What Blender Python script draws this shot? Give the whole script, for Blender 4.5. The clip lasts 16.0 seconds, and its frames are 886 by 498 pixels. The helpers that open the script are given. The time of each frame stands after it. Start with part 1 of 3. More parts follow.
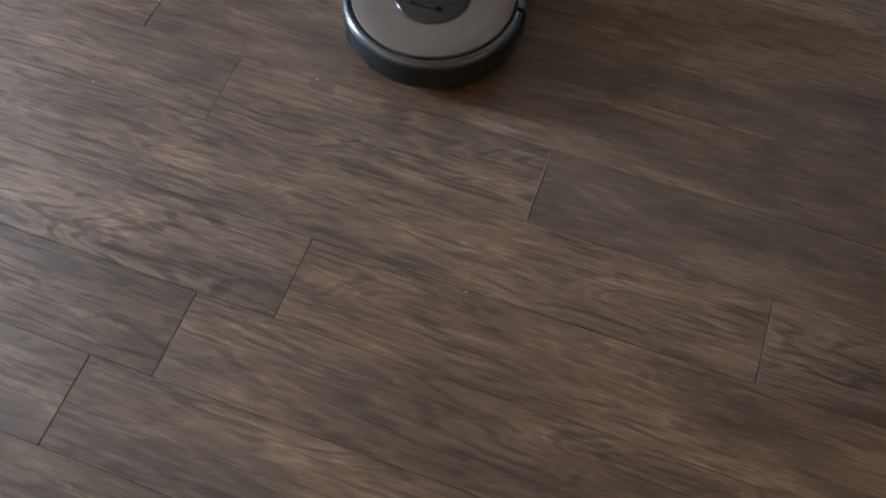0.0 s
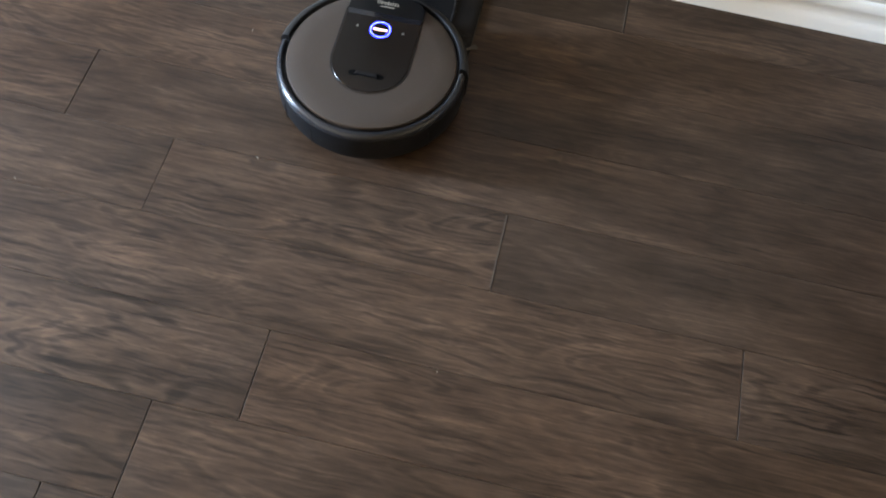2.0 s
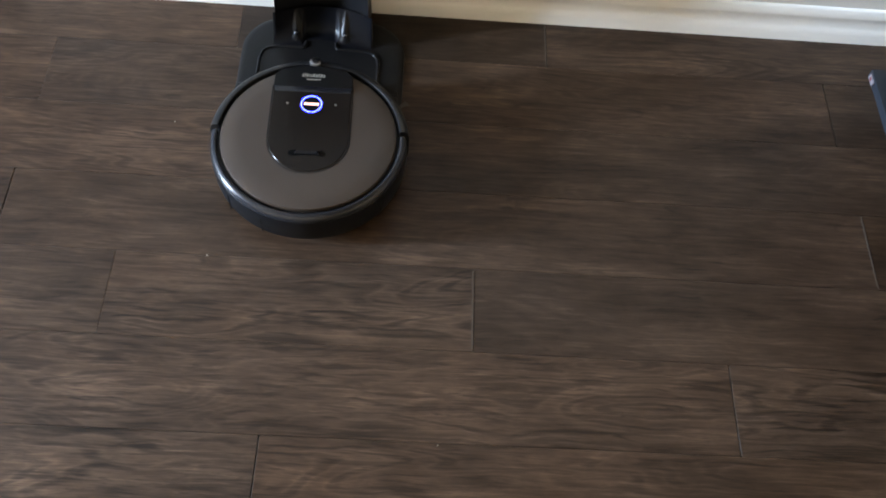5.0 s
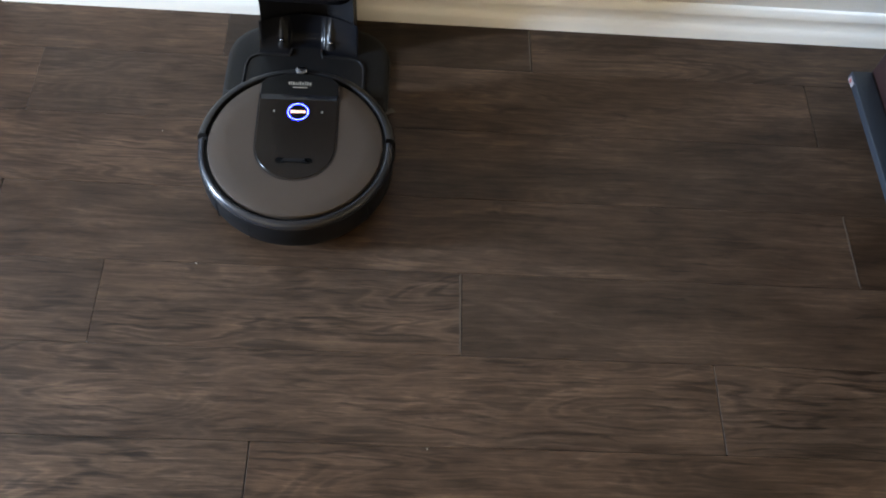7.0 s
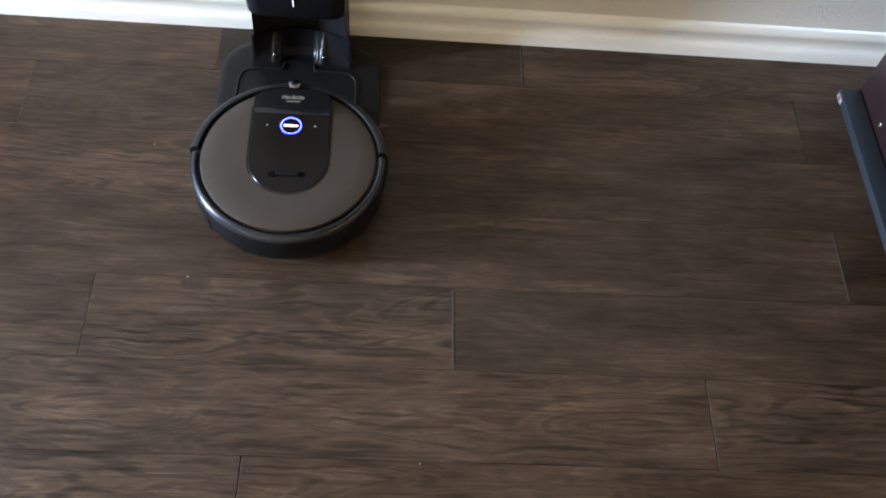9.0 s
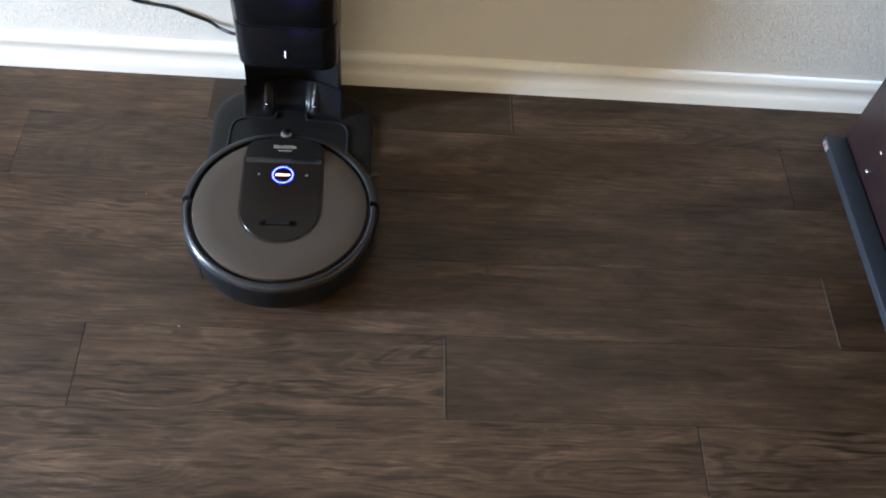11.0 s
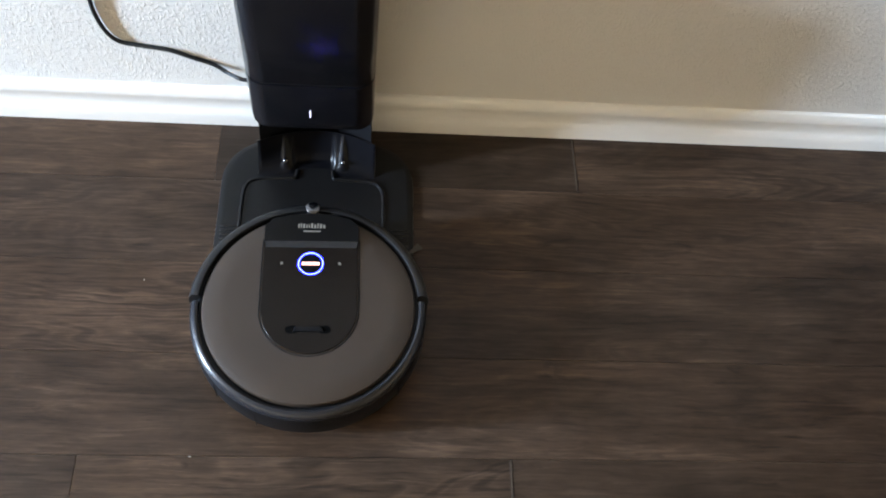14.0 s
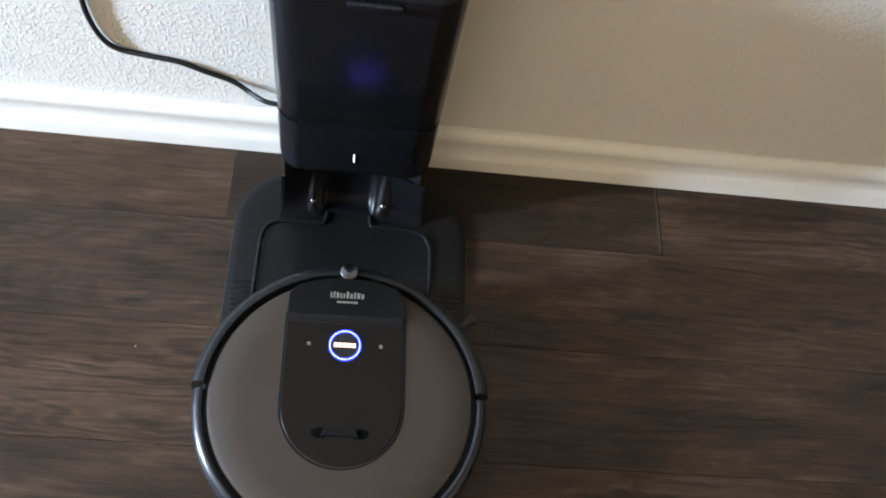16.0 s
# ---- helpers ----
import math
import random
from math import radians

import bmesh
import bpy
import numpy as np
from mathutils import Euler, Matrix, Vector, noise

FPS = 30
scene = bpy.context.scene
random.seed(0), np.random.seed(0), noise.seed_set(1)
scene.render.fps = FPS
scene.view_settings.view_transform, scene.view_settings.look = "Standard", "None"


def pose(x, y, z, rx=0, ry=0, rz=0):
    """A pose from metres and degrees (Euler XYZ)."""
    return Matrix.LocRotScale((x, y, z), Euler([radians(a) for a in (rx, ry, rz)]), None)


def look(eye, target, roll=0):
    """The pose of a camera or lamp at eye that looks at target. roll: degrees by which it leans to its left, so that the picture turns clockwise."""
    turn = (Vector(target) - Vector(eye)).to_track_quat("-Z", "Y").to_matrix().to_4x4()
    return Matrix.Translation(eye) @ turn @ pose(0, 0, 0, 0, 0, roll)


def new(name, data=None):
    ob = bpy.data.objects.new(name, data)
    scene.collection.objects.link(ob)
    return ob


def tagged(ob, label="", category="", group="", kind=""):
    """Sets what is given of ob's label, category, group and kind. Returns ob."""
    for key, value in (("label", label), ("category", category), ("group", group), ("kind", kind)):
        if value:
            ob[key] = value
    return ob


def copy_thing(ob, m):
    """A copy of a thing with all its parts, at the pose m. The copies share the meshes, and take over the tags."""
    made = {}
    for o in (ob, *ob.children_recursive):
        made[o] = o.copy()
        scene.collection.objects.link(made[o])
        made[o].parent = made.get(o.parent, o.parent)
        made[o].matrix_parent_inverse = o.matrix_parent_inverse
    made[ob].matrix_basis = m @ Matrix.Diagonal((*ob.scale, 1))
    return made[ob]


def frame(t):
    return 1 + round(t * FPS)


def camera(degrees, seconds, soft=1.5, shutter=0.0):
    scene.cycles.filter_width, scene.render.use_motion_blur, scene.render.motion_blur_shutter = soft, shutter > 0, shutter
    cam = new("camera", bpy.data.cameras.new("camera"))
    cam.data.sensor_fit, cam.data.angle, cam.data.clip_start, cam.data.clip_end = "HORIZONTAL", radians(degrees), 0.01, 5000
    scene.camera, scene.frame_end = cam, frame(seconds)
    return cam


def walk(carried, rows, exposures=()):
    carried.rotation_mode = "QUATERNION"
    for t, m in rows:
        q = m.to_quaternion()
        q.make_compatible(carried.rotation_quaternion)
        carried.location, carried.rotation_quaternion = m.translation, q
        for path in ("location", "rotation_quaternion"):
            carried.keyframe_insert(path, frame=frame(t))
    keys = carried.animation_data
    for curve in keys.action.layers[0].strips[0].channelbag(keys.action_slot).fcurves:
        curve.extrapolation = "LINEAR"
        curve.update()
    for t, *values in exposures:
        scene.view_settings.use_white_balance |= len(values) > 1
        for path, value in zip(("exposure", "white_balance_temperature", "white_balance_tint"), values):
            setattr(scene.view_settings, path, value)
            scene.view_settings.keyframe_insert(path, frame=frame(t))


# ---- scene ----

# ---- camera ----
cam = camera(51.955, 16.0, soft=1.9, shutter=0.4)
PATH = [
    (0, look((0.4238, -1.5745, 1.3524), (0.1983, -0.9231, 0.0202), 0.96)),
    (0.5, look((0.3940, -1.5678, 1.3559), (0.2458, -0.9080, 0.0170), 6.17)),
    (1, look((0.3812, -1.5649, 1.3566), (0.2333, -0.8847, 0.0280), 5.08)),
    (1.5, look((0.3457, -1.5482, 1.3619), (0.2157, -0.8534, 0.0389), 3.98)),
    (2, look((0.3153, -1.4871, 1.3522), (0.2188, -0.7762, 0.0349), 6.11)),
    (2.5, look((0.2204, -1.4251, 1.3408), (0.2050, -0.7056, 0.0247), 5.46)),
    (3, look((0.1510, -1.4136, 1.3524), (0.2478, -0.7006, 0.0362), 8.99)),
    (3.5, look((0.1803, -1.4073, 1.3671), (0.2506, -0.6789, 0.0578), 8.17)),
    (4, look((0.1930, -1.4091, 1.3589), (0.2473, -0.6689, 0.0554), 6.95)),
    (6.5, look((0.1902, -1.4148, 1.3781), (0.2644, -0.6619, 0.0829), 7.38)),
    (7, look((0.1979, -1.4145, 1.3801), (0.2729, -0.6620, 0.0847), 7.32)),
    (7.5, look((0.1882, -1.4092, 1.3762), (0.2762, -0.6592, 0.0801), 8.29)),
    (8, look((0.1878, -1.4119, 1.3775), (0.2796, -0.6588, 0.0835), 8.54)),
    (10.5, look((0.1884, -1.4190, 1.3849), (0.2913, -0.5993, 0.1330), 8.72)),
    (11, look((0.1892, -1.4099, 1.3886), (0.2941, -0.5772, 0.1453), 8.48)),
    (11.5, look((0.1869, -1.4169, 1.3882), (0.2878, -0.5671, 0.1563), 8.17)),
    (12, look((0.1859, -1.4170, 1.3955), (0.2754, -0.5436, 0.1793), 7.48)),
    (12.5, look((0.1943, -1.3997, 1.3891), (0.2719, -0.5121, 0.1824), 7.66)),
    (13, look((0.1844, -1.3416, 1.3627), (0.2488, -0.4656, 0.1468), 7.12)),
    (13.5, look((0.0868, -1.1927, 1.3315), (0.1973, -0.3777, 0.0770), 6.85)),
    (14, look((0.0938, -1.0490, 1.2707), (0.2188, -0.3008, -0.0234), 9.90)),
    (14.5, look((0.0940, -0.9548, 1.2115), (0.1945, -0.2552, -0.1116), 10.24)),
    (15, look((0.0439, -0.8773, 1.1697), (0.1470, -0.2217, -0.1755), 10.91)),
    (15.5, look((0.0224, -0.8181, 1.1319), (0.1611, -0.1555, -0.2067), 14.91)),
    (16, look((0.0090, -0.7930, 1.1022), (0.1616, -0.0982, -0.2184), 15.64)),
]
EXPOSURES = [(0.0, 0.18), (1.0, 0.09), (2.0, 0.06), (2.5, 0.08), (3.0, -0.12), (3.5, -0.05), (4.0, -0.15), (8.0, -0.16), (10.5, -0.08), (16.0, -0.10)]
walk(cam, PATH, EXPOSURES)

# ---- light ----
world = bpy.data.worlds.new("sky")
scene.world = world
world.use_nodes = True
wn = world.node_tree
sky = wn.nodes.new("ShaderNodeTexSky")
sky.sky_type = "NISHITA"
sky.sun_disc = False
sky.sun_elevation, sky.sun_rotation = radians(40), radians(150)
wn.links.new(sky.outputs[0], wn.nodes["Background"].inputs[0])
wn.nodes["Background"].inputs[1].default_value = 0.12

# unseen window on the lit side, its opening narrowed to fit the dock's shadow
WINDOW_Y0, WINDOW_Y1, WINDOW_Z0, WINDOW_Z1, WEST_X = -1.50, -1.06, 0.90, 2.40, -6.0


def area_lamp(name, size_x, size_y, power, color, m):
    data = bpy.data.lights.new(name, "AREA")
    data.shape, data.size, data.size_y, data.energy, data.color = "RECTANGLE", size_x, size_y, power, color
    ob = new(name, data)
    ob.matrix_world = m
    return ob


area_lamp("window_daylight", WINDOW_Y1 - WINDOW_Y0, WINDOW_Z1 - WINDOW_Z0, 1540, (0.655, 0.860, 1.14),
          look((WEST_X + 0.02, (WINDOW_Y0 + WINDOW_Y1) / 2, (WINDOW_Z0 + WINDOW_Z1) / 2), (0, (WINDOW_Y0 + WINDOW_Y1) / 2, (WINDOW_Z0 + WINDOW_Z1) / 2)))


# ---- materials ----
class Nodes:
    """A small wrapper to write node trees in few words."""

    def __init__(self, name):
        self.mat = bpy.data.materials.new(name)
        self.mat.use_nodes = True
        self.tree = self.mat.node_tree
        self.bsdf = self.tree.nodes["Principled BSDF"]

    def add(self, kind, **values):
        node = self.tree.nodes.new("ShaderNode" + kind)
        for key, value in values.items():
            if key in node.inputs:
                self.put(node.inputs[key], value)
        return node

    def put(self, socket, value):
        if isinstance(value, bpy.types.NodeSocket):
            self.tree.links.new(value, socket)
        else:
            socket.default_value = value

    def math(self, op, a, b=0.0, clamp=False):
        node = self.tree.nodes.new("ShaderNodeMath")
        node.operation, node.use_clamp = op, clamp
        self.put(node.inputs[0], a)
        self.put(node.inputs[1], b)
        return node.outputs[0]

    def ramp(self, fac, stops):
        node = self.tree.nodes.new("ShaderNodeValToRGB")
        while len(node.color_ramp.elements) < len(stops):
            node.color_ramp.elements.new(0.5)
        for element, (at, color) in zip(node.color_ramp.elements, stops):
            element.position, element.color = at, (*color, 1) if not isinstance(color, float) else (color, color, color, 1)
        self.put(node.inputs[0], fac)
        return node.outputs[0]

    def mix(self, fac, a, b, blend="MIX"):
        node = self.tree.nodes.new("ShaderNodeMix")
        node.data_type, node.blend_type = "RGBA", blend
        self.put(node.inputs[0], fac)
        self.put(node.inputs[6], a)
        self.put(node.inputs[7], b)
        return node.outputs[2]

    def coords(self, scale=(1, 1, 1), shift=(0, 0, 0), which="Object"):
        tex = self.tree.nodes.new("ShaderNodeTexCoord")
        m = self.tree.nodes.new("ShaderNodeMapping")
        self.put(m.inputs["Vector"], tex.outputs[which])
        self.put(m.inputs["Scale"], scale)
        self.put(m.inputs["Location"], shift)
        return m.outputs[0]

    def noise(self, vector, scale, detail=4.0, rough=0.55, distortion=0.0):
        node = self.add("TexNoise", Vector=vector, Scale=scale, Detail=detail, Roughness=rough, Distortion=distortion)
        return node.outputs[0]

    def bump(self, height, strength, distance):
        node = self.add("Bump", Height=height, Strength=strength, Distance=distance)
        self.put(self.bsdf.inputs["Normal"], node.outputs[0])

    def set(self, **values):
        for key, value in values.items():
            self.put(self.bsdf.inputs[key.replace("_", " ")], value)
        return self.mat


def plastic(name, color, rough, grain=900.0, relief=0.1, dust=0.0, metallic=0.0, spec=0.5):
    """Moulded plastic: fine pebble grain, slight cloudy wear in colour and gloss."""
    n = Nodes(name)
    at = n.coords()
    cloud = n.noise(at, 14.0, 5.0)
    base = n.mix(n.math("MULTIPLY", cloud, 0.5), (*color, 1), (*[c * 1.35 + 0.004 + dust for c in color], 1))
    speck = n.ramp(n.noise(at, 420.0, 2.0), [(0.70, 0.0), (0.78, 1.0)])
    base = n.mix(n.math("MULTIPLY", speck, dust * 4), base, (0.35, 0.33, 0.30, 1))
    n.bump(n.noise(at, grain, 2.0), relief, 0.0006)
    return n.set(Base_Color=base, Roughness=n.math("ADD", n.math("MULTIPLY", cloud, 0.06), rough - 0.03), Metallic=metallic, Specular_IOR_Level=spec)


def glow(name, color, strength):
    n = Nodes(name)
    return n.set(Base_Color=(*color, 1), Emission_Color=(*color, 1), Emission_Strength=strength)


def plank_wood():
    """Dark brown-grey stained hardwood with streaky grain, cathedral figure, pores and a satin coat."""
    n = Nodes("stained_hardwood")
    info = n.tree.nodes.new("ShaderNodeObjectInfo")
    shift = n.tree.nodes.new("ShaderNodeCombineXYZ")
    n.put(shift.inputs[0], n.math("MULTIPLY", info.outputs["Random"], 37.0))
    n.put(shift.inputs[1], n.math("MULTIPLY", info.outputs["Random"], 91.0))
    n.put(shift.inputs[2], n.math("MULTIPLY", info.outputs["Random"], 13.0))
    plain_at = n.coords((1, 1, 1), shift.outputs[0])
    sway = n.tree.nodes.new("ShaderNodeCombineXYZ")
    wide = n.tree.nodes.new("ShaderNodeMapping")
    n.put(wide.inputs["Vector"], plain_at)
    n.put(wide.inputs["Scale"], (5.0, 12.0, 1))
    n.put(sway.inputs[1], n.math("MULTIPLY", n.math("SUBTRACT", n.noise(wide.outputs[0], 1.4, 3.0, 0.55), 0.5), 0.016))
    bend = n.tree.nodes.new("ShaderNodeVectorMath")
    n.put(bend.inputs[0], plain_at)
    n.put(bend.inputs[1], sway.outputs[0])
    at = bend.outputs[0]

    def stretched(x, y):
        m = n.tree.nodes.new("ShaderNodeMapping")
        n.put(m.inputs["Vector"], at)
        n.put(m.inputs["Scale"], (x, y, 1))
        return m.outputs[0]

    lively = info.outputs["Alpha"]
    figure = n.noise(stretched(1.1, 7.0), 1.5, 2.0, 0.40, 0.35)
    wobble = n.math("MULTIPLY", n.noise(stretched(9.0, 60.0), 1.4, 3.0, 0.6), 1.6)
    rings = n.math("SINE", n.math("ADD", n.math("MULTIPLY", figure, 84.0), wobble))
    rings = n.math("ADD", n.math("MULTIPLY", rings, 0.5), 0.5)
    streak = n.noise(stretched(6.0, 120.0), 1.3, 7.0, 0.70, 0.5)
    fine = n.noise(stretched(14.0, 520.0), 1.2, 3.0, 0.6)
    broad = n.noise(stretched(2.0, 7.0), 1.4, 4.0, 0.6)
    blotch = n.noise(stretched(8.0, 20.0), 1.6, 5.0, 0.64, 0.6)
    clumps = n.ramp(n.noise(stretched(2.4, 11.0), 1.6, 3.0, 0.55), [(0.38, 0.18), (0.58, 1.0)])
    dashes = n.ramp(n.noise(stretched(7.0, 86.0), 1.6, 3.0, 0.55, 0.35), [(0.51, 0.0), (0.62, 1.0)])
    dashes = n.math("MULTIPLY", n.math("MULTIPLY", dashes, clumps), lively)
    pores = n.ramp(n.noise(stretched(26.0, 330.0), 1.5, 2.0, 0.5), [(0.60, 0.0), (0.68, 1.0)])
    knots = n.ramp(n.noise(stretched(5.0, 24.0), 1.5, 3.0, 0.6, 1.0), [(0.63, 0.0), (0.76, 1.0)])
    value = n.math("ADD", n.math("MULTIPLY", streak, 0.30), n.math("MULTIPLY", rings, 0.06))
    value = n.math("ADD", value, n.math("MULTIPLY", broad, 0.36))
    value = n.math("ADD", value, n.math("MULTIPLY", blotch, 0.19))
    value = n.math("ADD", value, n.math("MULTIPLY", fine, 0.10))
    base = n.ramp(value, [(0.36, (0.0135, 0.0079, 0.0048)), (0.46, (0.0385, 0.0232, 0.0143)), (0.55, (0.0640, 0.0400, 0.0252)), (0.68, (0.138, 0.0900, 0.0590))])
    base = n.mix(n.math("MULTIPLY", dashes, 0.80), base, (0.0085, 0.0044, 0.0024, 1))
    base = n.mix(n.math("MULTIPLY", pores, 0.30), base, (0.0100, 0.0060, 0.0040, 1))
    base = n.mix(n.math("MULTIPLY", knots, 0.75), base, (0.0100, 0.0062, 0.0042, 1))
    patches = n.ramp(n.noise(stretched(1.3, 6.0), 1.3, 2.0, 0.5), [(0.34, 0.25), (0.52, 1.0)])
    line = n.math("MULTIPLY", n.ramp(rings, [(0.60, 0.0), (0.95, 1.0)]), n.math("MULTIPLY", patches, lively))
    line = n.math("MULTIPLY", line, n.ramp(streak, [(0.42, 1.0), (0.64, 0.50)]))
    base = n.mix(n.math("MULTIPLY", line, 0.88), base, (0.0080, 0.0043, 0.0024, 1))
    tint = n.mix(n.noise(stretched(0.9, 3.0), 1.1, 2.0), (1.11, 0.99, 0.88, 1), (0.97, 1.0, 1.08, 1))
    base = n.mix(1.0, base, tint, "MULTIPLY")
    base = n.mix(1.0, base, info.outputs["Color"], "MULTIPLY")
    height = n.math("ADD", n.math("MULTIPLY", streak, 0.6), n.math("MULTIPLY", fine, 0.30))
    height = n.math("SUBTRACT", height, n.math("MULTIPLY", dashes, 0.35))
    height = n.math("ADD", height, n.math("MULTIPLY", n.noise(stretched(3.0, 14.0), 1.5, 2.0), 0.9))
    n.bump(height, 0.28, 0.0014)
    smear = n.noise(n.coords((1, 1, 1), (0, 0, 0), "Object"), 5.0, 5.0, 0.6)
    gloss = n.math("ADD", n.math("MULTIPLY", smear, 0.16), n.math("MULTIPLY", streak, 0.10))
    return n.set(Base_Color=base, Roughness=n.math("ADD", gloss, 0.28), Specular_IOR_Level=0.28)


def wall_paint():
    """Off-white paint over a sprayed knock-down texture."""
    n = Nodes("textured_wall_paint")
    at = n.coords()
    blobs = n.ramp(n.noise(at, 250.0, 3.0, 0.55, 0.2), [(0.51, 0.0), (0.68, 1.0)])
    tone = n.noise(at, 2.2, 4.0)
    base = n.ramp(tone, [(0.3, (0.660, 0.632, 0.592)), (0.7, (0.700, 0.674, 0.634))])
    n.bump(n.math("ADD", blobs, n.math("MULTIPLY", n.noise(at, 60.0, 2.0), 0.5)), 0.34, 0.0024)
    return n.set(Base_Color=base, Roughness=0.62)


def gloss_paint():
    n = Nodes("white_trim_paint")
    at = n.coords((1, 6, 6))
    tone = n.noise(at, 5.0, 5.0)
    base = n.ramp(tone, [(0.3, (0.81, 0.795, 0.76)), (0.7, (0.87, 0.855, 0.82))])
    n.bump(n.noise(n.coords((4, 90, 90)), 3.0, 3.0), 0.10, 0.0006)
    return n.set(Base_Color=base, Roughness=0.34)


def plain(name, color, rough, scale=6.0, metallic=0.0):
    n = Nodes(name)
    tone = n.noise(n.coords(), scale, 4.0)
    base = n.ramp(tone, [(0.3, tuple(c * 0.9 for c in color)), (0.7, tuple(min(1, c * 1.08) for c in color))])
    n.bump(n.noise(n.coords(), scale * 30, 3.0), 0.12, 0.0008)
    return n.set(Base_Color=base, Roughness=rough, Metallic=metallic)


def dark_veneer():
    n = Nodes("dark_cherry_veneer")
    at = n.coords((30, 30, 2))
    grain = n.noise(at, 2.0, 6.0, 0.6, 0.4)
    base = n.ramp(grain, [(0.3, (0.009, 0.0038, 0.0042)), (0.7, (0.019, 0.0085, 0.0088))])
    n.bump(grain, 0.08, 0.0006)
    return n.set(Base_Color=base, Roughness=0.38)


WOOD = plank_wood()
WALL = wall_paint()
TRIM = gloss_paint()
# tan of unseen walls and ceiling, chosen to send warm bounce into the room
TAN_BOUNCE = plain("tan_bounce_paint", (0.74, 0.51, 0.28), 0.8)
CEILING = plain("tan_bounce_ceiling", (0.34, 0.26, 0.165), 0.8)
SUBFLOOR = plain("dark_joint_filler", (0.018, 0.014, 0.011), 0.9)
DOCK = plastic("charcoal_plastic", (0.0050, 0.0050, 0.0066), 0.23, 1400.0, 0.05, spec=0.4)
DOCK_FLOOR = plastic("charcoal_base_plastic", (0.0050, 0.0046, 0.0047), 0.34, 1400.0, 0.04, 0.004, spec=0.25)
DOCK_DARK = plastic("black_plastic", (0.003, 0.003, 0.0035), 0.55)
DOCK_MATTE = plastic("matte_black_plastic", (0.0040, 0.0040, 0.0050), 0.50, spec=0.2)
DOCK_RAMP = plastic("satin_black_plastic", (0.0026, 0.0026, 0.0038), 0.30, 1400.0, 0.04, spec=0.22)
ROBOT_BODY = plastic("dark_grey_plastic", (0.0045, 0.0046, 0.0054), 0.42, 1200.0, 0.08, spec=0.16)
RIM = plastic("silver_grey_rim", (0.026, 0.026, 0.030), 0.24, 1500.0, 0.03, metallic=0.4)
BUMPER = plastic("charcoal_bumper_plastic", (0.0072, 0.0068, 0.0072), 0.38, 1200.0, 0.06, spec=0.5)
PLATE = plastic("taupe_plate", (0.0350, 0.0232, 0.0162), 0.46, 2200.0, 0.10)
LID = plastic("glossy_dark_lid", (0.0098, 0.0070, 0.0054), 0.22, 600.0, 0.0, spec=0.13)
STRIP = plastic("black_strip_plastic", (0.0050, 0.0046, 0.0046), 0.30, 900.0, 0.02, spec=0.20)
# dull black that paints the shade inside hollows
HOLLOW_SHADE = Nodes("painted_hollow_shade").set(Base_Color=(0.002, 0.002, 0.002, 1), Roughness=0.9, Specular_IOR_Level=0.05)
GLASS_BLACK = plastic("black_gloss", (0.006, 0.006, 0.008), 0.06, 600.0, 0.0)
CHROME = plastic("brushed_chrome", (0.20, 0.20, 0.215), 0.26, 900.0, 0.02, metallic=1.0)
PRINT = plain("silver_print", (0.22, 0.20, 0.17), 0.4)
CABLE = plastic("black_rubber", (0.006, 0.006, 0.007), 0.6)
BLUE = glow("blue_indicator", (0.008, 0.014, 1.0), 24.0)
CORE = glow("pale_blue_indicator", (0.55, 0.62, 1.0), 3.0)
AMBER = glow("warm_white_indicator", (1.0, 0.58, 0.44), 2.2)
LED_WHITE = glow("white_indicator", (0.80, 0.76, 1.0), 1.6)
VENEER = dark_veneer()
STEEL_BLUE = plain("blue_grey_coated_metal", (0.013, 0.0165, 0.023), 0.45, 20.0)
SCREW = plain("bright_screw_metal", (0.62, 0.62, 0.62), 0.25, 60.0, 1.0)
SLAT = plain("white_slat_paint", (0.72, 0.74, 0.76), 0.5)
PAPER = plain("paper_label", (0.16, 0.14, 0.15), 0.6)
RED_LABEL = plain("red_label", (0.12, 0.02, 0.02), 0.6)
BRISTLE = plain("grey_bristles", (0.075, 0.066, 0.056), 0.9)
PALE_WOOD = plain("pale_worn_wood", (0.058, 0.042, 0.030), 0.6, 90.0)
LINT = plain("pale_lint", (0.36, 0.33, 0.29), 0.9)


# ---- mesh helpers ----
def part(name, bm, material, parent=None, label="", smooth=True):
    """One mesh object, under a thing or a part when parent is given."""
    bmesh.ops.recalc_face_normals(bm, faces=bm.faces)
    mesh = bpy.data.meshes.new(name)
    bm.to_mesh(mesh)
    bm.free()
    mesh.materials.append(material)
    if smooth:
        mesh.shade_smooth()
        mesh.set_sharp_from_angle(angle=radians(38))
    ob = new(name, mesh)
    if parent:
        ob.parent = parent
    if label:
        tagged(ob, label)
    return ob


def thing(name, label, category, at=(0, 0, 0), group="", kind="", turn=0.0):
    ob = new(name)
    ob.empty_display_size = 0.05
    ob.matrix_world = pose(*at, 0, 0, turn)
    return tagged(ob, label, category, group, kind)


def box(x0, x1, y0, y1, z0, z1, bevel=0.0, segments=2, bm=None):
    bm2 = bmesh.new()
    bmesh.ops.create_cube(bm2, size=1.0)
    for v in bm2.verts:
        v.co = Vector(((x0 + x1) / 2 + v.co.x * (x1 - x0), (y0 + y1) / 2 + v.co.y * (y1 - y0), (z0 + z1) / 2 + v.co.z * (z1 - z0)))
    if bevel:
        bmesh.ops.bevel(bm2, geom=list(bm2.edges), offset=bevel, segments=segments, affect="EDGES", profile=0.6)
    return bm2


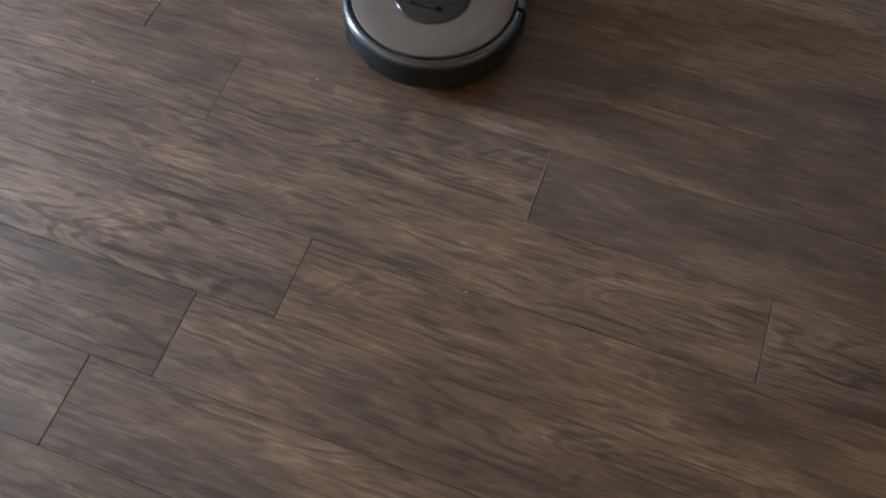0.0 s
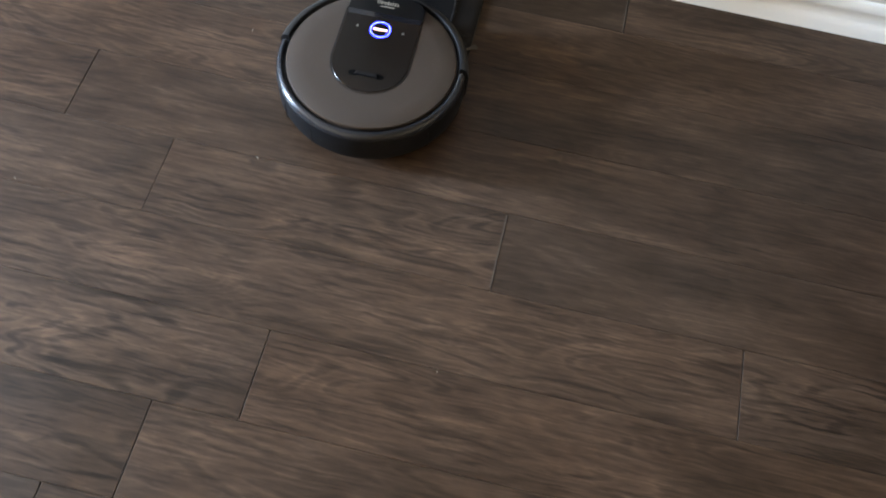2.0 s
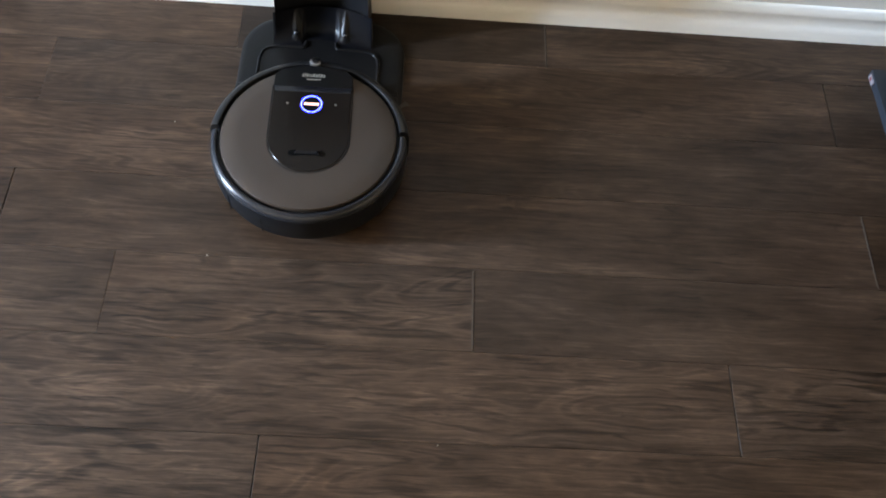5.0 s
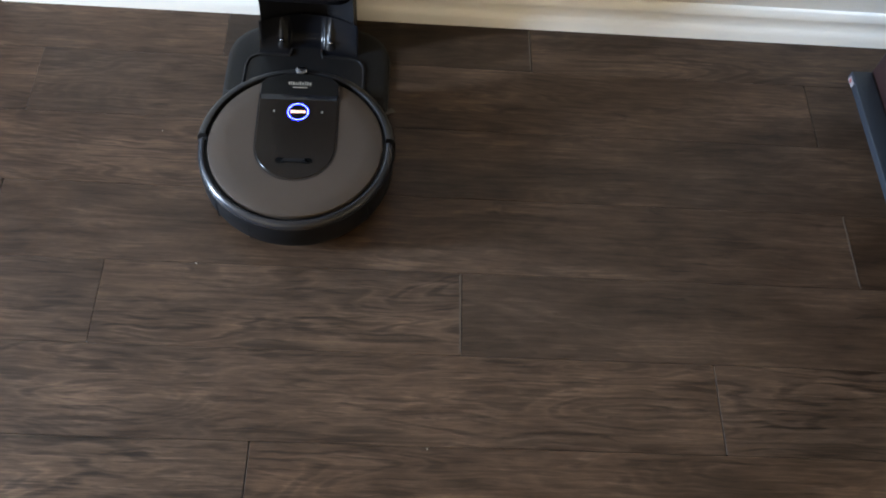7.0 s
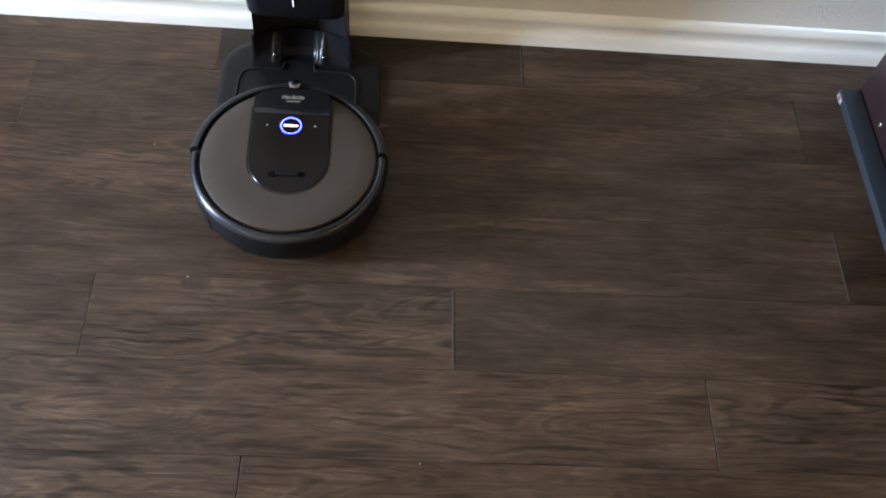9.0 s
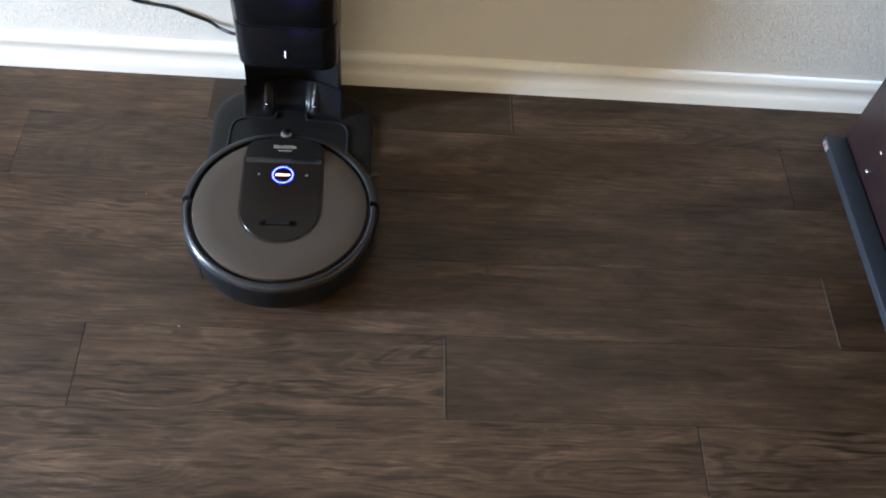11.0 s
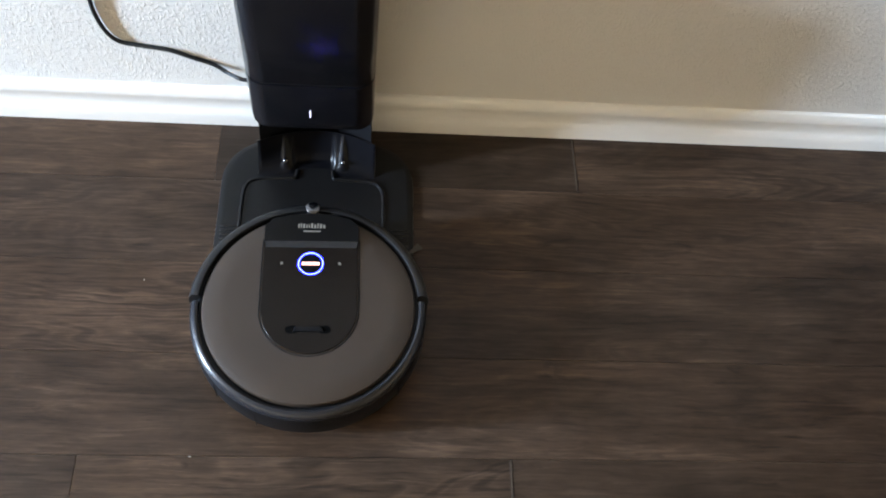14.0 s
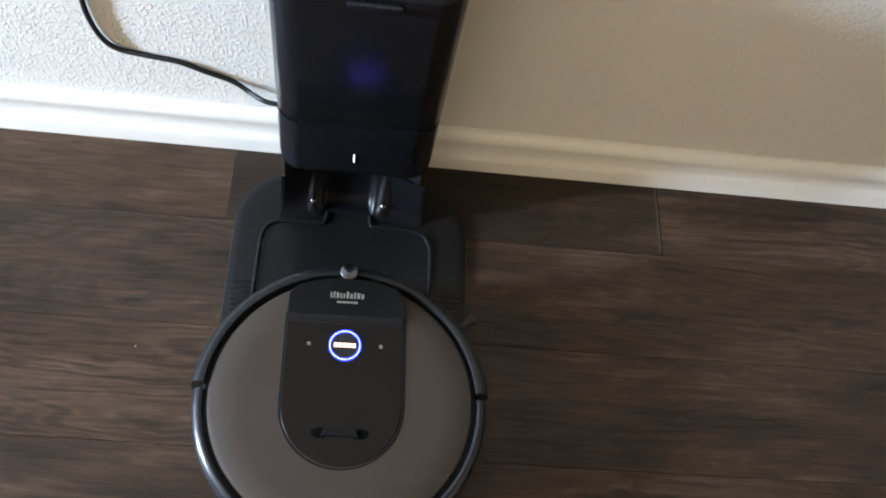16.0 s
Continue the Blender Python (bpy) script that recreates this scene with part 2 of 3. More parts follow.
def join(*parts):
    out = bmesh.new()
    for bm in parts:
        mesh = bpy.data.meshes.new("join")
        bm.to_mesh(mesh)
        bm.free()
        out.from_mesh(mesh)
        bpy.data.meshes.remove(mesh)
    return out


def loft(rings, cap_start=True, cap_end=True, closed=True):
    """Faces between rings of points with equal counts."""
    bm = bmesh.new()
    rows = [[bm.verts.new(p) for p in ring] for ring in rings]
    n = len(rows[0])
    for a, b in zip(rows, rows[1:]):
        for i in range(n if closed else n - 1):
            j = (i + 1) % n
            bm.faces.new((a[i], a[j], b[j], b[i]))
    if cap_start:
        bm.faces.new(rows[0][::-1])
    if cap_end:
        bm.faces.new(rows[-1])
    return bm


def rounded(x0, x1, y0, y1, radii, z, steps=8):
    """A rounded rectangle's outline at height z; radii for the corners front-left, front-right, back-right, back-left."""
    out = []
    corners = ((x0, y0, 1, 1, 180), (x1, y0, -1, 1, 270), (x1, y1, -1, -1, 0), (x0, y1, 1, -1, 90))
    for (x, y, sx, sy, start), r in zip(corners, radii):
        for k in range(steps + 1):
            a = radians(start + 90 * k / steps)
            out.append((x + sx * r + r * math.cos(a), y + sy * r + r * math.sin(a), z))
    return out


def lathe(profile, a0=0.0, a1=360.0, steps=96):
    """A profile of (radius, z) turned about z, from one angle to another; open sweeps get end caps."""
    full = a1 - a0 >= 360
    bm = bmesh.new()
    count = steps if full else steps + 1
    cols = []
    for k in range(count):
        a = radians(a0 + (a1 - a0) * k / steps)
        cols.append([bm.verts.new((r * math.cos(a), r * math.sin(a), z)) for r, z in profile])
    for k in range(steps):
        a, b = cols[k], cols[(k + 1) % count]
        for i in range(len(profile) - 1):
            bm.faces.new((a[i], b[i], b[i + 1], a[i + 1]))
    if not full:
        bm.faces.new(cols[0])
        bm.faces.new(cols[-1][::-1])
    else:
        if profile[0][0] > 1e-4 and profile[0] != profile[-1]:
            bm.faces.new([c[0] for c in cols][::-1])
            bm.faces.new([c[-1] for c in cols])
    bmesh.ops.remove_doubles(bm, verts=bm.verts, dist=1e-6)
    return bm


def tube(points, radius, sides=10, samples=8):
    """A round tube along a smooth line through the points."""
    pts = [Vector(p) for p in points]
    line = []
    for i in range(len(pts) - 1):
        p0, p1, p2, p3 = pts[max(i - 1, 0)], pts[i], pts[i + 1], pts[min(i + 2, len(pts) - 1)]
        for k in range(samples):
            t = k / samples
            line.append(0.5 * ((2 * p1) + (p2 - p0) * t + (2 * p0 - 5 * p1 + 4 * p2 - p3) * t * t + (3 * p1 - p0 - 3 * p2 + p3) * t ** 3))
    line.append(pts[-1])
    rings, side = [], Vector((0, 1, 0.01))
    for i, p in enumerate(line):
        way = (line[min(i + 1, len(line) - 1)] - line[max(i - 1, 0)]).normalized()
        u = (side - way * side.dot(way)).normalized()
        v = way.cross(u)
        rings.append([p + radius * (math.cos(2 * math.pi * k / sides) * u + math.sin(2 * math.pi * k / sides) * v) for k in range(sides)])
    return loft(rings)


def prism(outline, z0, z1, bevel=0.0):
    """An outline of (x, y) raised from z0 to z1, with an eased top edge."""
    rings = [[(x, y, z0) for x, y in outline], [(x, y, z1 - bevel) for x, y in outline]]
    if bevel:
        cx = sum(x for x, _ in outline) / len(outline)
        cy = sum(y for _, y in outline) / len(outline)
        inner = [(x - bevel * (x - cx) / max(1e-6, math.hypot(x - cx, y - cy)), y - bevel * (y - cy) / max(1e-6, math.hypot(x - cx, y - cy)), z1) for x, y in outline]
        rings.append(inner)
    return loft(rings)


# ---- the room ----
WALL_Y, CORNER_X = -0.067, -0.598
EAST_X, SOUTH_Y, TOP_Z = 3.6, -5.0, 2.6

tagged(part("wall_north", box(CORNER_X, EAST_X + 0.1, WALL_Y, WALL_Y + 0.12, -0.02, TOP_Z, 0.006, 3), WALL), "off-white wall with sprayed knock-down texture", "wall", kind="structure")
tagged(part("wall_closet", box(WEST_X - 0.1, CORNER_X + 0.12, 0.42, 0.52, -0.02, TOP_Z), TAN_BOUNCE), "plain tan back wall of the closet", "wall", kind="structure")
closet_front = join(box(WEST_X - 0.1, CORNER_X - 0.9, WALL_Y, WALL_Y + 0.12, -0.02, TOP_Z), box(CORNER_X - 0.9, CORNER_X, WALL_Y, WALL_Y + 0.12, 2.04, TOP_Z))
tagged(part("wall_closet_front", closet_front, WALL), "off-white textured wall round the closet opening", "wall", kind="structure")
# added walls and ceiling out of view; their tan colour warms the fill
tagged(part("wall_east", box(EAST_X, EAST_X + 0.1, SOUTH_Y, WALL_Y, -0.02, TOP_Z), TAN_BOUNCE), "unseen plain wall, tan to warm the bounced light", "wall", kind="structure")
tagged(part("wall_south", box(WEST_X - 0.1, EAST_X + 0.1, SOUTH_Y - 0.1, SOUTH_Y, -0.02, TOP_Z), TAN_BOUNCE), "unseen plain wall, tan to warm the bounced light", "wall", kind="structure")
west = join(box(WEST_X - 0.1, WEST_X, SOUTH_Y, WINDOW_Y0, -0.02, TOP_Z), box(WEST_X - 0.1, WEST_X, WINDOW_Y1, 0.42, -0.02, TOP_Z),
            box(WEST_X - 0.1, WEST_X, WINDOW_Y0, WINDOW_Y1, WINDOW_Z1, TOP_Z), box(WEST_X - 0.1, WEST_X, WINDOW_Y0, WINDOW_Y1, -0.02, WINDOW_Z0))
tagged(part("wall_west", west, TAN_BOUNCE), "unseen wall, tan to warm the bounced light, with a tall narrow window opening", "wall", kind="structure")
tagged(part("ceiling", box(WEST_X - 0.1, EAST_X + 0.1, SOUTH_Y - 0.1, 0.52, TOP_Z, TOP_Z + 0.1), CEILING), "unseen plain ceiling, tan to warm the bounced light", "ceiling", kind="structure")


def baseboard_profile():
    """Depth from the wall and height: eased cap, hollow and a proud foot."""
    pts = [(0.0, 0.0), (0.0150, 0.0), (0.0145, 0.010), (0.0135, 0.022), (0.0118, 0.029), (0.0090, 0.0335)]
    pts += [(0.0078, 0.036), (0.0076, 0.048), (0.0084, 0.058), (0.0100, 0.0615), (0.0112, 0.0645)]
    pts += [(0.0112, 0.0690), (0.0098, 0.0750), (0.0070, 0.0800), (0.0035, 0.0835), (0.0, 0.0845)]
    return pts


def baseboard(x0, x1, wall_y):
    """Along the wall, mitred round its outside corner."""
    prof = baseboard_profile()
    rings = [[(x0 - d, wall_y + 0.018, z) for d, z in prof], [(x0 - d, wall_y - d, z) for d, z in prof], [(x1, wall_y - d, z) for d, z in prof]]
    return loft(rings)


tagged(part("baseboard", baseboard(CORNER_X, EAST_X, WALL_Y), TRIM), "white gloss-painted moulded baseboard along the textured wall", "baseboard", kind="structure")

# closet opening past the wall's corner, closed by white slatted shutters that hang clear of the floor
def slatted_shutter(at):
    shutter = thing("slatted_shutter", "white slatted closet shutter hanging above a dark floor gap", "shutter", at, "closet shutters")
    part("backing", box(-0.446, -0.004, 0.010, 0.020, 0.034, 2.03, 0.001, 1), SLAT, shutter)
    part("bottom_rail", box(-0.446, -0.004, -0.012, 0.010, 0.034, 0.046, 0.002, 1), SLAT, shutter)
    part("top_rail", box(-0.446, -0.004, -0.012, 0.010, 1.98, 2.03, 0.002, 1), SLAT, shutter)
    part("guide_pin", lathe([(0.0, -0.001), (0.010, -0.001), (0.010, 0.034), (0.0, 0.034)], steps=16), DOCK_DARK, shutter).location = (-0.40, 0.004, 0)
    mesh = None
    for k in range(106):
        if mesh is None:
            bm = box(-0.446, -0.004, -0.010, 0.010, -0.0022, 0.0022, 0.0009, 1)
            bmesh.ops.rotate(bm, verts=bm.verts, cent=(0, 0, 0), matrix=Matrix.Rotation(radians(40), 3, "X"))
            ob = part("slat", bm, SLAT, shutter)
            mesh = ob.data
        else:
            ob = new("slat", mesh)
            ob.parent = shutter
        ob.location = (0, 0.0, 0.056 + 0.0182 * k)
    return shutter


first_shutter = slatted_shutter((CORNER_X, WALL_Y + 0.045, 0))
copy_thing(first_shutter, pose(CORNER_X - 0.45, WALL_Y + 0.045, 0))


# ---- robot vacuum ----
def robot_vacuum(at):
    robot = thing("robot_vacuum", "round dark-grey robot vacuum with taupe top plate and lit blue ring", "robot vacuum", at, turn=1.2)
    part("chassis", lathe([(0.0, 0.010), (0.145, 0.010), (0.158, 0.018), (0.1605, 0.030), (0.1605, 0.074), (0.156, 0.080), (0.0, 0.080)]), ROBOT_BODY, robot)
    # movable front bumper and the fixed rear shell, parted by narrow slots
    shell = [(0.1600, 0.016), (0.1660, 0.019), (0.1690, 0.030), (0.1694, 0.070), (0.1680, 0.0805), (0.1645, 0.0868), (0.1595, 0.0880), (0.1565, 0.0860), (0.1560, 0.076), (0.1600, 0.070)]
    bumper = [(0.1610, 0.014), (0.1700, 0.017), (0.1730, 0.028), (0.1734, 0.070), (0.1724, 0.0785), (0.1700, 0.0850), (0.1660, 0.0895), (0.1610, 0.0912), (0.1575, 0.0905), (0.1563, 0.0880), (0.1560, 0.076), (0.1610, 0.070)]
    part("bumper", lathe(bumper + [bumper[0]], 5.0, 175.0, 80), BUMPER, robot, "matte charcoal front bumper")
    rear = part("rear_shell", lathe([(r, min(z, 0.072)) for r, z in shell[:4]] + [(0.1690, 0.0745), (0.1600, 0.0745), (0.1600, 0.016)], 177.5, 362.5, 90), ROBOT_BODY, robot)
    part("rim", lathe([(0.1600, 0.0748), (0.1690, 0.0752), (0.1684, 0.0790), (0.1668, 0.0828), (0.1636, 0.0868), (0.1598, 0.0878), (0.1568, 0.0860), (0.1562, 0.0780), (0.1600, 0.0748)], 177.5, 362.5, 90), RIM, robot, "silver-grey rear rim")
    part("bin_seam", box(-0.0706, -0.0696, -0.1546, -0.1500, 0.020, 0.062), DOCK_DARK, rear)
    for side in (-1, 1):
        part("side_seam", box(side * 0.128 - 0.0008, side * 0.128 + 0.0008, -0.1120, -0.1060, 0.020, 0.062), DOCK_DARK, rear)
    # top plate with a shallow outer slope
    part("top_plate", lathe([(0.0, 0.0925), (0.118, 0.0925), (0.124, 0.0922), (0.1450, 0.0898), (0.1498, 0.0882), (0.1512, 0.0850), (0.1512, 0.076)]), PLATE, robot, "taupe matte top plate")
    # tongue-shaped glossy lid
    half, front, back = 0.0685, 0.1250, -0.0100
    outline = [(half, front), (-half, front)] + [(-half * math.cos(radians(180 * k / 28)), back - 0.069 * math.sin(radians(180 * k / 28))) for k in range(29)]
    lid = part("lid", prism(outline, 0.088, 0.0942, 0.0012), LID, robot, "glossy dark brown tongue-shaped bin lid")
    edge = [(-half - 0.0022, front - 0.02), *[(-(half + 0.0022) * math.cos(radians(180 * k / 28)), back - 0.0712 * math.sin(radians(180 * k / 28))) for k in range(29)], (half + 0.0022, front - 0.02)]
    part("lid_edge", tube([(x, y, 0.0922) for x, y in edge], 0.0010, 6, 2), ROBOT_BODY, robot)
    # front strip with the camera window
    strip = [(half + 0.001, 0.1010), (half + 0.001, 0.127), (0.058, 0.1400), (0.030, 0.1480), (0.0, 0.1505), (-0.030, 0.1480), (-0.058, 0.1400), (-half - 0.001, 0.127), (-half - 0.001, 0.1010)]
    part("front_strip", prism(strip, 0.086, 0.0958, 0.0010), STRIP, robot, "charcoal front strip")
    part("camera_window", loft([[(-0.068, 0.1012, 0.0957), (0.068, 0.1012, 0.0957)], [(-0.066, 0.0870, 0.0936), (0.066, 0.0870, 0.0936)], [(-0.066, 0.0870, 0.0900), (0.066, 0.0870, 0.0900)], [(-0.068, 0.1012, 0.0900), (0.068, 0.1012, 0.0900)]], False, False, False), GLASS_BLACK, robot, "sloping glossy camera window")
    # brand mark and model mark as plain strokes
    random.seed(4)
    x = -0.0205
    while x < 0.0195:
        w = random.choice((0.0036, 0.0046, 0.0052))
        bm = box(x, x + w - 0.0016, 0.1235, 0.1235 + random.choice((0.0062, 0.0074, 0.0086)), 0.0958, 0.0961)
        part("print_stroke", bm, PRINT, robot, smooth=False)
        x += w
    part("print_stroke", box(-0.0125, 0.0125, 0.1170, 0.1194, 0.0958, 0.0961), PRINT, robot, smooth=False)
    # clean button: lit ring with a lit bar
    button = part("clean_button", lathe([(0.0, 0.0946), (0.0160, 0.0946), (0.0164, 0.0942)]), GLASS_BLACK, robot)
    button.location = (0, 0.0640, 0)
    for r0, r1, material in ((0.0165, 0.0172, BLUE), (0.0172, 0.0180, CORE), (0.0180, 0.0189, BLUE)):
        part("light_ring", lathe([(r0, 0.0948), (r1, 0.0948), (r1, 0.0943), (r0, 0.0943), (r0, 0.0948)]), material, button, "glowing blue ring")
    x = -0.0128
    for w in (0.0044, 0.0036, 0.0042, 0.0044, 0.0040):
        part("lit_stroke", box(x, x + w, -0.0026, 0.0026, 0.0946, 0.0949), AMBER, button, smooth=False)
        x += w + 0.0012
    for sx in (-1, 1):
        icon = join(box(-0.0020, 0.0020, -0.0020, 0.0010, 0.0942, 0.0945), box(-0.0012, 0.0012, 0.0010, 0.0022, 0.0942, 0.0945))
        ob = part("touch_icon", icon, PRINT, robot, smooth=False)
        ob.location = (sx * 0.0420, 0.0645, 0)
    # finger hollow of the lid: two dimples, their shade painted as black discs, joined by a lip
    for sx in (-1, 1):
        bm = lathe([(0.0, 0.0944), (0.0070, 0.0945), (0.0086, 0.0943)], steps=24)
        bmesh.ops.scale(bm, vec=(1.15, 0.75, 1), verts=bm.verts)
        ob = part("finger_hollow_shade", bm, HOLLOW_SHADE, lid)
        ob.location = (sx * 0.0225, -0.0415, 0)
    part("finger_lip", prism([(-0.022, -0.0450), (0.022, -0.0450), (0.019, -0.0375), (-0.019, -0.0375)], 0.0940, 0.0962, 0.0020), ROBOT_BODY, lid)
    # brushed metal knob on the bumper
    knob = part("sensor_knob", lathe([(0.0, 0.0996), (0.0086, 0.0994), (0.0104, 0.0980), (0.0110, 0.0950), (0.0110, 0.0850)], steps=32), CHROME, robot, "round brushed-metal knob")
    knob.location = (0, 0.1595, -0.002)
    # three-armed side brush that sweeps past the bumper
    brush = part("side_brush", lathe([(0.0, 0.004), (0.012, 0.004), (0.014, 0.008), (0.010, 0.012), (0.0, 0.012)], steps=20), DOCK_DARK, robot)
    brush.location = (0.124, 0.112, 0)
    for k in range(3):
        a = radians(40 + 120 * k)
        tuft = []
        for s, w, z in ((0.010, 0.0020, 0.007), (0.030, 0.0026, 0.006), (0.048, 0.0040, 0.004), (0.058, 0.0070, 0.0024)):
            c = Vector((s * math.cos(a), s * math.sin(a), z))
            side = Vector((-math.sin(a), math.cos(a), 0))
            tuft.append([c - side * w, c - Vector((0, 0, 0.0010)), c + side * w, c + Vector((0, 0, 0.0010))])
        part("bristle_tuft", loft(tuft), BRISTLE, brush, "grey bristles")
    # wheels under the body
    for sx in (-1, 1):
        bm = lathe([(0.012, -0.012), (0.033, -0.012), (0.036, -0.008), (0.036, 0.008), (0.033, 0.012), (0.012, 0.012), (0.012, -0.012)], steps=32)
        bmesh.ops.rotate(bm, verts=bm.verts, cent=(0, 0, 0), matrix=Matrix.Rotation(radians(90), 3, "Y"))
        ob = part("wheel", bm, DOCK_DARK, robot)
        ob.location = (sx * 0.112, 0.0, 0.036)
    bm = lathe([(0.0, 0.000), (0.006, 0.000), (0.007, 0.004), (0.007, 0.014)], steps=16)
    caster = part("caster", bm, DOCK_DARK, robot)
    caster.location = (0, 0.13, 0.0)
    return robot


robot_vacuum((0.0140, -0.4665, 0.004))


# ---- charging dock ----
def charging_dock(at):
    dock = thing("charging_dock", "tall charcoal plastic charging dock with dust bin tower against the wall", "charging dock", at)
    # base plate: flat tray with a low rolled edge
    plan = (-0.158, 0.158, -0.392, -0.040)
    radii = (0.094, 0.094, 0.085, 0.085)

    def outline(inset, z):
        x0, x1, y0, y1 = plan
        return rounded(x0 + inset, x1 - inset, y0 + inset, y1 - inset, [max(0.01, r - inset) for r in radii], z, 12)

    base = part("base_plate", loft([outline(0.002, 0.0), outline(0.0, 0.002), outline(0.0005, 0.0042), outline(0.004, 0.0060), outline(0.012, 0.0074), outline(0.040, 0.0085)]), DOCK_FLOOR, dock, "charcoal tray with rounded corners")
    # low ridge round the wheel pan
    ridge = [(-0.112, -0.330, 0.0075), (-0.1145, -0.280, 0.0086), (-0.1145, -0.175, 0.0088), (-0.112, -0.142, 0.0090), (-0.098, -0.125, 0.0092), (-0.060, -0.121, 0.0095), (-0.034, -0.121, 0.0095)]
    for sx in (-1, 1):
        part("ridge", tube([(sx * x - 0.006, y, z - 0.0004) for x, y, z in ridge], 0.0030, 8, 6), DOCK_FLOOR, base)
        front = [(-0.112, -0.330, 0.0075), (-0.106, -0.352, 0.0070), (-0.094, -0.372, 0.0060), (-0.078, -0.384, 0.0045)]
        part("ridge", tube([(sx * x - 0.006, y, z - 0.0004) for x, y, z in front], 0.0030, 8, 6), DOCK_FLOOR, base)
        part("ridge_return", tube([(sx * 0.034 - 0.006, -0.121, 0.0091), (sx * 0.0305 - 0.006, -0.117, 0.0091), (sx * 0.0290 - 0.006, -0.104, 0.0091)], 0.0028, 8, 5), DOCK_FLOOR, base)
        for k in range(16):
            y = -0.330 + 0.0075 * k
            out = 0.150 - max(0.0, (-0.30 - y)) * 0.35
            part("grip_rib", box(min(sx * 0.122, sx * out), max(sx * 0.122, sx * out), y, y + 0.0026, 0.0060, 0.0092, 0.0008, 1), DOCK_FLOOR, base)
    # suction port: frame, mouth's shade as a flat black plate, and the duct's hump behind it
    px, py = 0.054, -0.352
    frame_out = rounded(px - 0.038, px + 0.038, py - 0.026, py + 0.024, (0.016, 0.016, 0.005, 0.005), 0.0)
    frame_in = rounded(px - 0.027, px + 0.027, py - 0.014, py + 0.018, (0.004, 0.004, 0.003, 0.003), 0.0)

    def lift(ring, z, inset=0.0):
        return [(px + (x - px) * (1 - inset), py + (y - py) * (1 - inset), z) for x, y, _ in ring]

    part("port_frame", loft([lift(frame_out, 0.006), lift(frame_out, 0.012), lift(frame_out, 0.016, 0.06), lift(frame_in, 0.0165), lift(frame_in, 0.009, 0.04)], False, False), DOCK, dock, "raised suction port frame")
    part("port_mouth_shade", loft([lift(frame_in, 0.0090), lift(frame_in, 0.0093)]), HOLLOW_SHADE, dock)
    hump = [rounded(px - 0.026, px + 0.026, py + 0.022, py + 0.072, (0.006, 0.006, 0.012, 0.012), 0.007),
            rounded(px - 0.022, px + 0.022, py + 0.022, py + 0.066, (0.006, 0.006, 0.012, 0.012), 0.019),
            rounded(px - 0.016, px + 0.016, py + 0.028, py + 0.058, (0.006, 0.006, 0.010, 0.010), 0.0225)]
    part("duct_hump", loft(hump), DOCK, dock)
    # neck set back under the tower
    def neck_ring(z, grow):
        front = [(-0.0935 - grow + (0.1780 + 2 * grow) * k / 20, 0.0) for k in range(21)]
        front = [(x, -0.050 - 0.032 * min(1.0, abs(x + 0.002) / 0.092) ** 2 - grow, z) for x, _ in front]
        return front + [(front[-1][0], 0.0, z), (front[0][0], 0.0, z)]

    part("neck", loft([neck_ring(0.004, 0.002), neck_ring(0.030, 0.001), neck_ring(0.100, 0.0), neck_ring(0.170, 0.0)]), DOCK_MATTE, dock)

    # ramp that sweeps up from the tray to a curved rim, with a centre channel between two contact ribs
    def ease(t):
        t = min(1.0, max(0.0, t))
        return t * t * (3 - 2 * t)

    def rim_line(x):
        return -0.060 - 0.024 * min(1.0, abs(x + 0.002) / 0.092) ** 2

    def ramp_height(x, y):
        rise = min(1.0, max(0.0, (y + 0.124) / (rim_line(x) + 0.124)))
        z = 0.0080 + 0.053 * rise ** 2.6
        channel = ease((x + 0.046) / 0.008) * ease((0.028 - x) / 0.008)
        z -= (z - 0.0082) * channel * (1 - rise ** 3)
        for centre in (-0.0555, 0.0400):
            across = math.exp(-((x - centre) / 0.0125) ** 2)
            along = ease((y + 0.112) / 0.018)
            top = 0.0205 + 0.040 * min(1.0, max(0.0, (y + 0.094) / (rim_line(x) + 0.094)))
            z = max(z, 0.0080 + (top - 0.0080) * across * along)
        return z

    xs = [-0.0985 + 0.1910 * i / 84 for i in range(85)]
    rows = []
    for j in range(49):
        row = []
        for x in xs:
            y = -0.128 + (rim_line(x) + 0.128) * j / 48
            row.append((x, y, ramp_height(x, y)))
        rows.append(row)
    rows.append([(x, y + 0.003, z - 0.003) for x, y, z in rows[-1]])
    rows.append([(x, y + 0.001, 0.006) for x, y, z in rows[-1]])
    for row in rows:
        row.insert(0, (row[0][0] - 0.001, row[0][1], 0.005))
        row.append((row[-1][0] + 0.001, row[-1][1], 0.005))
    part("contact_ramp", loft(rows, False, False, False), DOCK_RAMP, dock, "swept ramp with two contact ribs")
    for cx in (-0.0555, 0.0400):
        bm = bmesh.new()
        bmesh.ops.create_uvsphere(bm, u_segments=16, v_segments=10, radius=0.0042)
        bmesh.ops.scale(bm, vec=(1.0, 1.3, 0.8), verts=bm.verts)
        part("charging_contact", bm, CHROME, dock, "shiny metal charging contact").location = (cx, -0.0935, ramp_height(cx, -0.0935) + 0.0012)
    # tower: lower housing and the bin canister above a curved seam
    def shell(z, grow, y0, r):
        return rounded(-0.0938 - grow, 0.0880 + grow, y0, -0.002, (r, r, 0.012, 0.012), z, 10)

